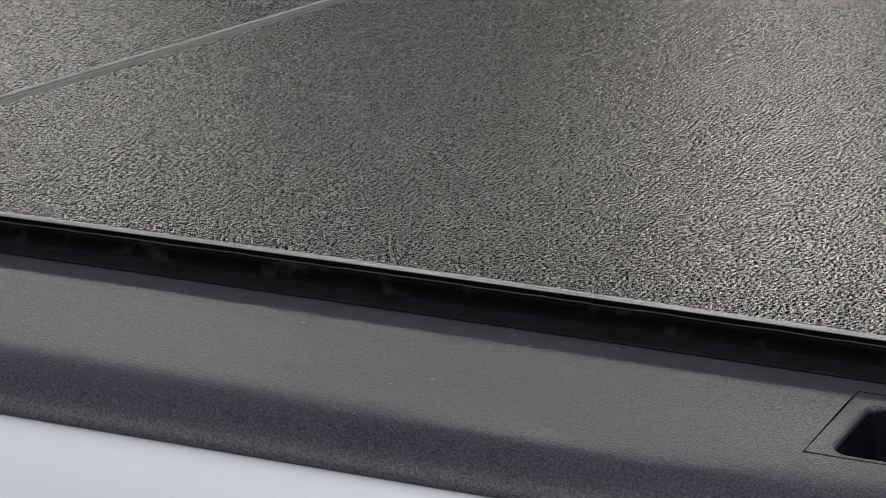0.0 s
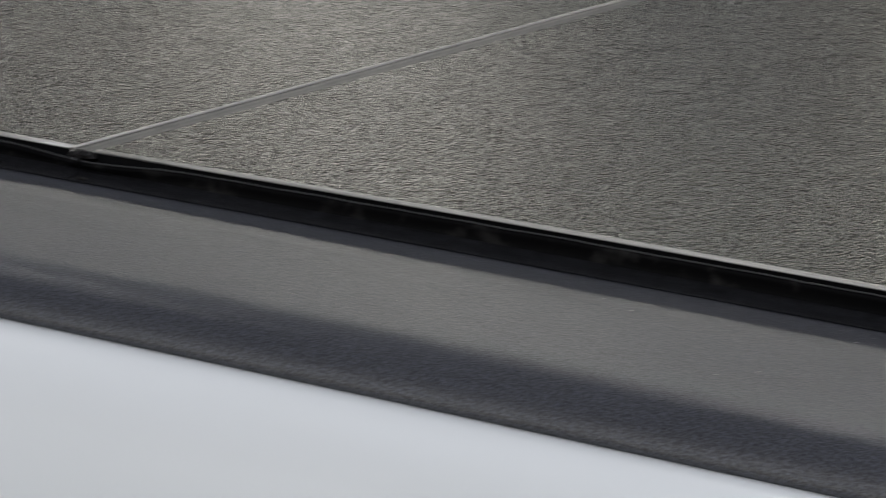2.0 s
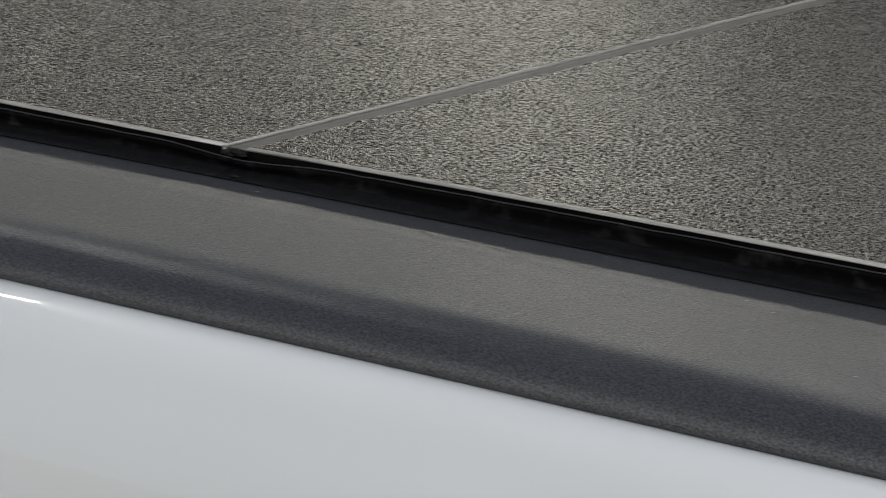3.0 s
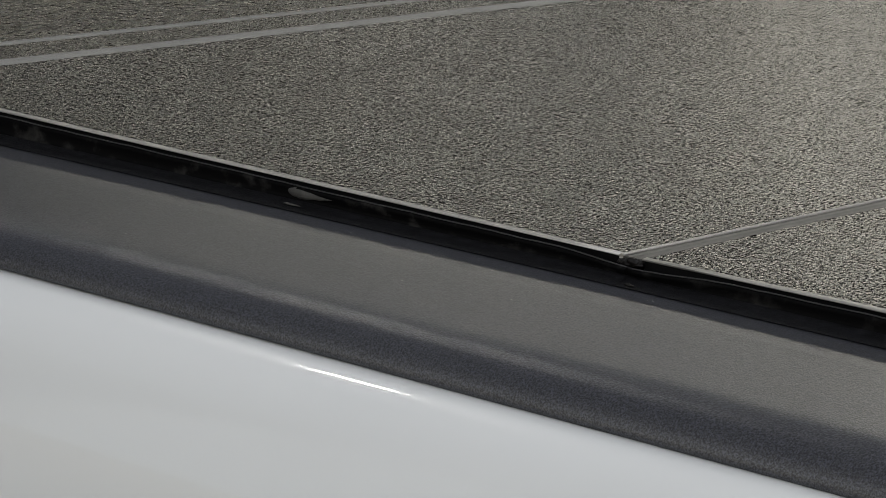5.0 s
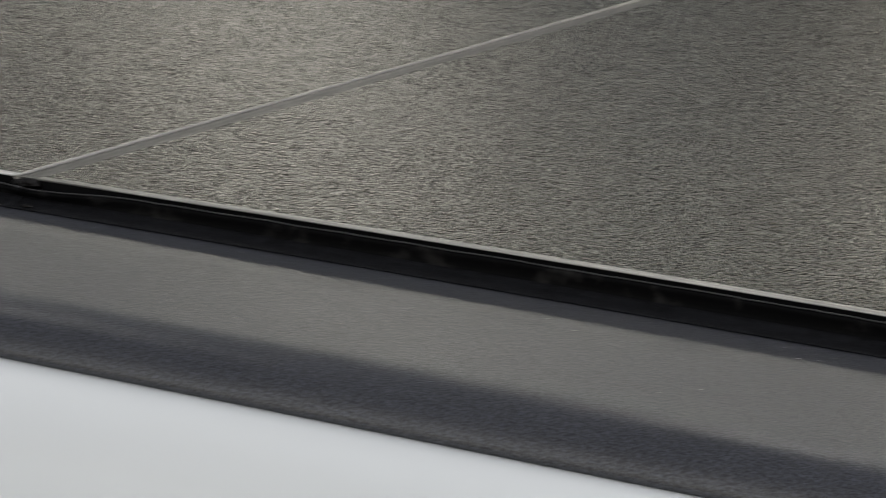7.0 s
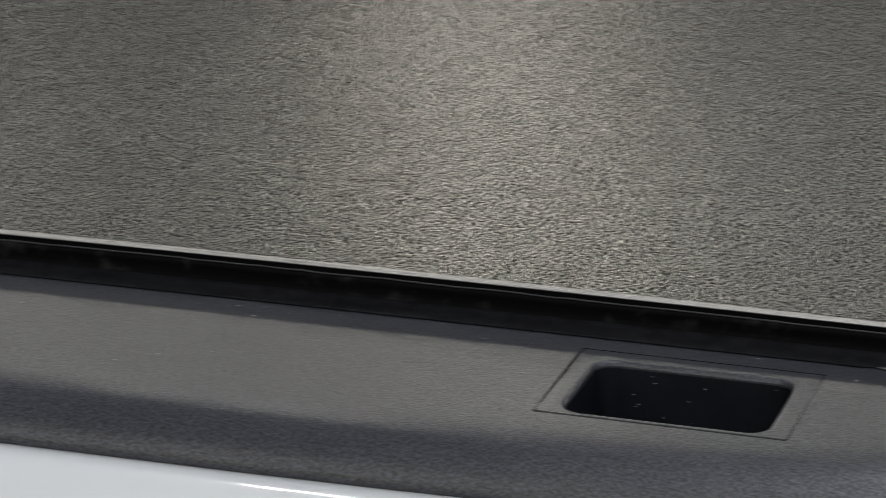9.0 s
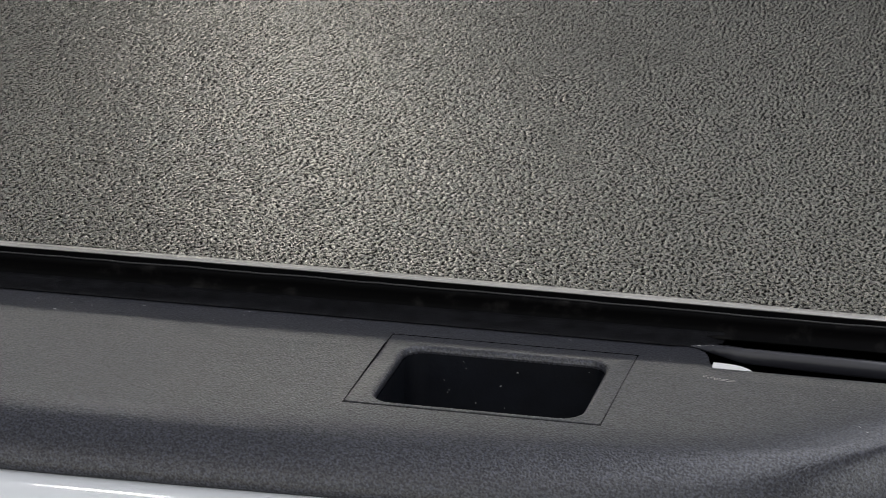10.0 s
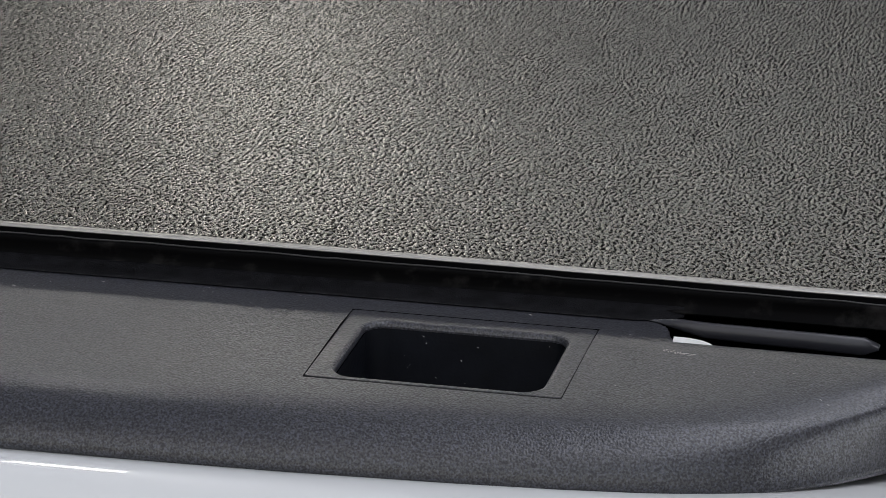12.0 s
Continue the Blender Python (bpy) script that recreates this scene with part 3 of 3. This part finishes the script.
def side_seal(parent, x0, x1, mat):
    """Rubber seal under the panel's edge: an upper lip, a hollow face and a foot that lies on the rail."""
    xs = [x0] + [float(v) for v in np.arange(math.ceil(x0 / 0.006) * 0.006 + 0.002, x1 - 0.002, 0.006)] + ([-0.2153, -0.2145] if x0 < -0.3 else []) + [x1]
    xs.sort()

    def at(x):
        top = panel_z(x) - sag(x)
        wob = 0.0003 * noise.noise(Vector((x * 40, 3, 1))) + 0.0002 * noise.noise(Vector((x * 130, 7, 2)))
        foot = rail_top(x, -0.0158)
        lip = -0.0030 - 0.9 * sag(x) - (0.0011 * math.exp((-0.2152 - x) / 0.12) if -0.2152 < x < 0 else 0.0)
        return [(0.006, top - 0.0070), (0.0006, top - 0.0062), (lip + 0.0002 + wob, top - 0.0036 + wob), (lip - 0.0008 + wob, top - 0.0022 + wob), (lip - 0.0016 + wob, top - 0.0026 + wob), (lip - 0.0020 + wob, top - 0.0034),
                (lip - 0.0018 + wob, top - 0.0048), (-0.0044 + wob, top * 0.5 - 0.0072), (-0.0050, foot + 0.0034), (-0.0064, foot + 0.0024), (-0.0066, foot + 0.0016), (0.006, foot + 0.0016)]

    def foot_at(x):
        foot = rail_top(x, -0.0158)
        wob = 0.0002 * noise.noise(Vector((x * 60, 5, 4)))
        k = float(np.interp(x, [0.666, 0.684], [1.0, 0.0]))      # drawn in at the end
        rise = ((0.006, 0.0040), (-0.0052, 0.0040), (-0.0060, 0.0032), (-0.0070, 0.0025), (-0.0083, 0.0019), (-0.0102, 0.0014), (-0.0125, 0.0011), (-0.0147, 0.0008), (-0.0156, 0.0007),
                (-0.0159, 0.0005), (-0.0157, 0.0003), (-0.0140, 0.0003), (0.006, 0.0002))
        return [(y if y > -0.0052 else -0.0052 + (y + 0.0052) * k, foot + z + (wob if z in (0.0011, 0.0008) else 0)) for y, z in rise]

    v, f = sweep(xs, at)
    seal = mesh_object("side_seal", v, f, mat, True, parent, "black rubber side seal pressed on the rail")
    # bead of paler, glossier rubber, added to draw the lip's highlight
    def lip_at(x):
        y, z = at(x)[3]
        return [(y + 0.00038 * math.cos(k * math.pi / 4), z + 0.0001 + 0.00038 * math.sin(k * math.pi / 4)) for k in range(8)]

    v, f = sweep(xs, lip_at)
    mesh_object("lip_highlight", v, f, LIP, True, seal, "thin paler bead drawn as the seal lip highlight")
    v, f = sweep([x for x in xs if x < 0.686], foot_at)
    mesh_object("seal_foot", v, f, FOOT, True, seal, "dusty black foot of the seal")
    return seal


cover = holder("tonneau_cover", "closed black folding bed cover of pebble-textured panels with rubber seals", "bed cover")
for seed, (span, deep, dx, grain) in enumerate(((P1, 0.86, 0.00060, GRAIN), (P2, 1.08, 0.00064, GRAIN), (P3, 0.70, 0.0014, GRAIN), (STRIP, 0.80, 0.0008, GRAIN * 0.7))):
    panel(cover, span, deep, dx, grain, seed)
side_seal(cover, 0.004, 0.80, RUBBER)
side_seal(cover, -1.24, 0.0038, BLOTCHY)


def hinge_strip(name, x0, x1, z, mat, label, crownz=0.0006):
    sec = [(x0, z - 0.0025), (x0, z - 0.0006), (x0 + 0.0006, z), ((x0 + x1) / 2, z + crownz), (x1 - 0.0006, z), (x1, z - 0.0006), (x1, z - 0.0025)]
    v, f = sweep([0.001, WIDTH - 0.001], lambda y: sec)
    return mesh_object(name, [(b, a, c) for a, b, c in v], f, mat, False, cover, label)


hinge_strip("hinge_edge", -0.0056, -0.0034, 0.0003, FRAME, "thin satin metal edge of the hinge", 0.0002)
hinge_strip("hinge_gasket", -0.0034, 0.0076, -0.0006, GASKET, "smooth grey hinge gasket between two panels", 0.0003)
hinge_strip("hinge_rail", -0.5828, -0.5680, panel_z(-0.57) + 0.0005, WORN, "wide pale hinge rail between two panels", 0.0008)
hinge_strip("hinge_edge", -0.6296, -0.6257, panel_z(-0.57) + 0.0003, WORN, "thin satin metal edge of the hinge", 0.0002)
hinge_strip("hinge_gasket", -0.6316, -0.6296, panel_z(-0.57) - 0.0008, GASKET, "grey hinge joint", 0.0)
hinge_strip("hinge_edge", -0.6358, -0.6316, panel_z(-0.57) + 0.0003, WORN, "thin satin edge of the hinge", 0.0002)

# bar clamped under the seal's end, over the notch
bar_x = [0.6670, 0.6725, 0.6780, 0.6840, 0.6900, 0.7100, 0.7300, 0.7505, 0.7560]
bar_lo = [0.0020, 0.0018, 0.0010, 0.0000, -0.0012, -0.0020, -0.0025, -0.0030, -0.0010]
bar_hi = [0.0022, 0.0034, 0.0043, 0.0046, 0.0045, 0.0042, 0.0039, 0.0035, 0.0008]
bar_y = [-0.0140, -0.0160, -0.0178, -0.0192, -0.0200, -0.0200, -0.0200, -0.0200, -0.0190]


def bar_at(x):
    lo, hi, y = (float(np.interp(x, bar_x, b)) for b in (bar_lo, bar_hi, bar_y))
    z = -0.0146
    return [(y + 0.007, z + hi - 0.0014), (y + 0.0030, z + hi - 0.0006), (y + 0.0018, z + hi - 0.0001), (y + 0.0008, z + hi), (y, z + hi - 0.0006), (y - 0.0004, z + lo + 0.0006), (y + 0.0004, z + lo), (y + 0.006, z + lo)]


bv, bf = sweep(bar_x, bar_at)
mesh_object("seal_end_bar", bv, bf, SMOOTH, True, cover, "flat dark rubber end bar of the side seal")

# worn end of the hinge where two panels meet: a few lumps of rubber
for lx, ly, lz, lr in ((-0.0022, -0.0012, -0.0028, 0.0018), (0.0042, -0.0014, -0.0018, 0.0023), (0.0010, -0.0010, -0.0032, 0.0022), (0.0078, -0.0012, -0.0026, 0.0017)):
    lump = bmesh.new()
    bmesh.ops.create_icosphere(lump, subdivisions=3, radius=lr)
    for vert in lump.verts:
        vert.co *= 1 + 0.55 * noise.noise(vert.co * 700 + Vector((lx * 5000, 0, 0)))
        vert.co = Vector((lx, ly, lz)) + Vector((vert.co.x * 1.5, vert.co.y, vert.co.z * 0.75))
    part("hinge_end", lump, LUMP, cover, "worn black rubber hinge end", True)

# where the seal is joined: its end lifts a little, rubbed pale, and fades into the lip; and a curl of rubber on the foot by the hinge
def smear(name, at, size, mat, label, taper):
    lump = bmesh.new()
    bmesh.ops.create_icosphere(lump, subdivisions=4, radius=1.0)
    for vert in lump.verts:
        bend = 1 + 0.45 * noise.noise(vert.co * 2.2 + Vector((at[0] * 90, 0, 0)))
        thin = 1 - taper * (vert.co.x + 1) / 2
        vert.co = Vector((at[0] + vert.co.x * size[0], at[1] + vert.co.y * size[1] * thin, at[2] + vert.co.z * size[2] * bend * thin))
    return part(name, lump, mat, cover, label, True)


smear("seal_joint", (-0.2040, -0.0052, -0.0050), (0.0170, 0.0016, 0.0040), RUBBED, "rubbed pale end of the joined seal", 0.9)
smear("seal_joint", (-0.2140, -0.0092, rail_top(-0.2140, -0.0092) + 0.0020), (0.0060, 0.0016, 0.0006), RUBBED, "rubbed pale foot of the joined seal", 0.5)
smear("rubber_curl", (0.0118, -0.0128, rail_top(0.0118, -0.0128) + 0.0014), (0.0030, 0.0012, 0.0010), LUMP, "small curl of black rubber", 0.2)

# ---- lint and dust on the rail ----
rng = random.Random(7)
spots = [(0.1864, -0.0990), (0.2468, -0.0545), (0.3980, -0.0849), (0.4182, -0.0344), (0.4306, -0.0262), (0.322, -0.048), (0.305, -0.040),
         *[(0.6795 + 0.0009 * k, -0.0456 - 0.0002 * k + 0.0008 * math.sin(k * 2.1)) for k in range(14)]]
lint_v, lint_f = [], []
for k in range(380):
    lx = rng.uniform(-0.75, 0.78)
    ly = -0.018 - 0.085 * rng.random() ** 1.5
    size = rng.choice((0.00012, 0.00015, 0.0002, 0.0002, 0.0003))
    if k < len(spots):
        (lx, ly), size = spots[k], 0.00048
    if lx > 0.55 and (lx < 0.655 and -0.095 < ly < -0.038 or lx > 0.67 and ly > -0.038):
        continue
    turn, z0, long = rng.uniform(0, 3.14), rail_top(lx, ly), rng.uniform(1.0, 2.6)
    i = len(lint_v)
    for a, b, c in ((-1, -0.5, 0), (1, -0.5, 0), (1, 0.5, 0), (-1, 0.5, 0), (0, 0, 1)):
        u, w = a * size * long, b * size
        lint_v.append((lx + u * math.cos(turn) - w * math.sin(turn), ly + u * math.sin(turn) + w * math.cos(turn), z0 + 0.00003 + c * size * 0.6))
    lint_f += [(i, i + 1, i + 4), (i + 1, i + 2, i + 4), (i + 2, i + 3, i + 4), (i + 3, i, i + 4)]
for k in range(16):                    # specks caught on the far wall of the stake pocket
    lx, lz, size = rng.uniform(0.572, 0.636), -0.016 - 0.03 * rng.random(), rng.uniform(0.00012, 0.0003)
    i = len(lint_v)
    lint_v += [(lx - size * 1.5, -0.0409, lz), (lx + size, -0.0409, lz - size), (lx + size, -0.0409, lz + size), (lx, -0.0412, lz)]
    lint_f += [(i, i + 1, i + 3), (i + 1, i + 2, i + 3), (i + 2, i, i + 3)]
tagged(mesh_object("lint", lint_v, lint_f, LINT, False), "pale specks of lint and dust on the black rail", "lint", kind="stuff")
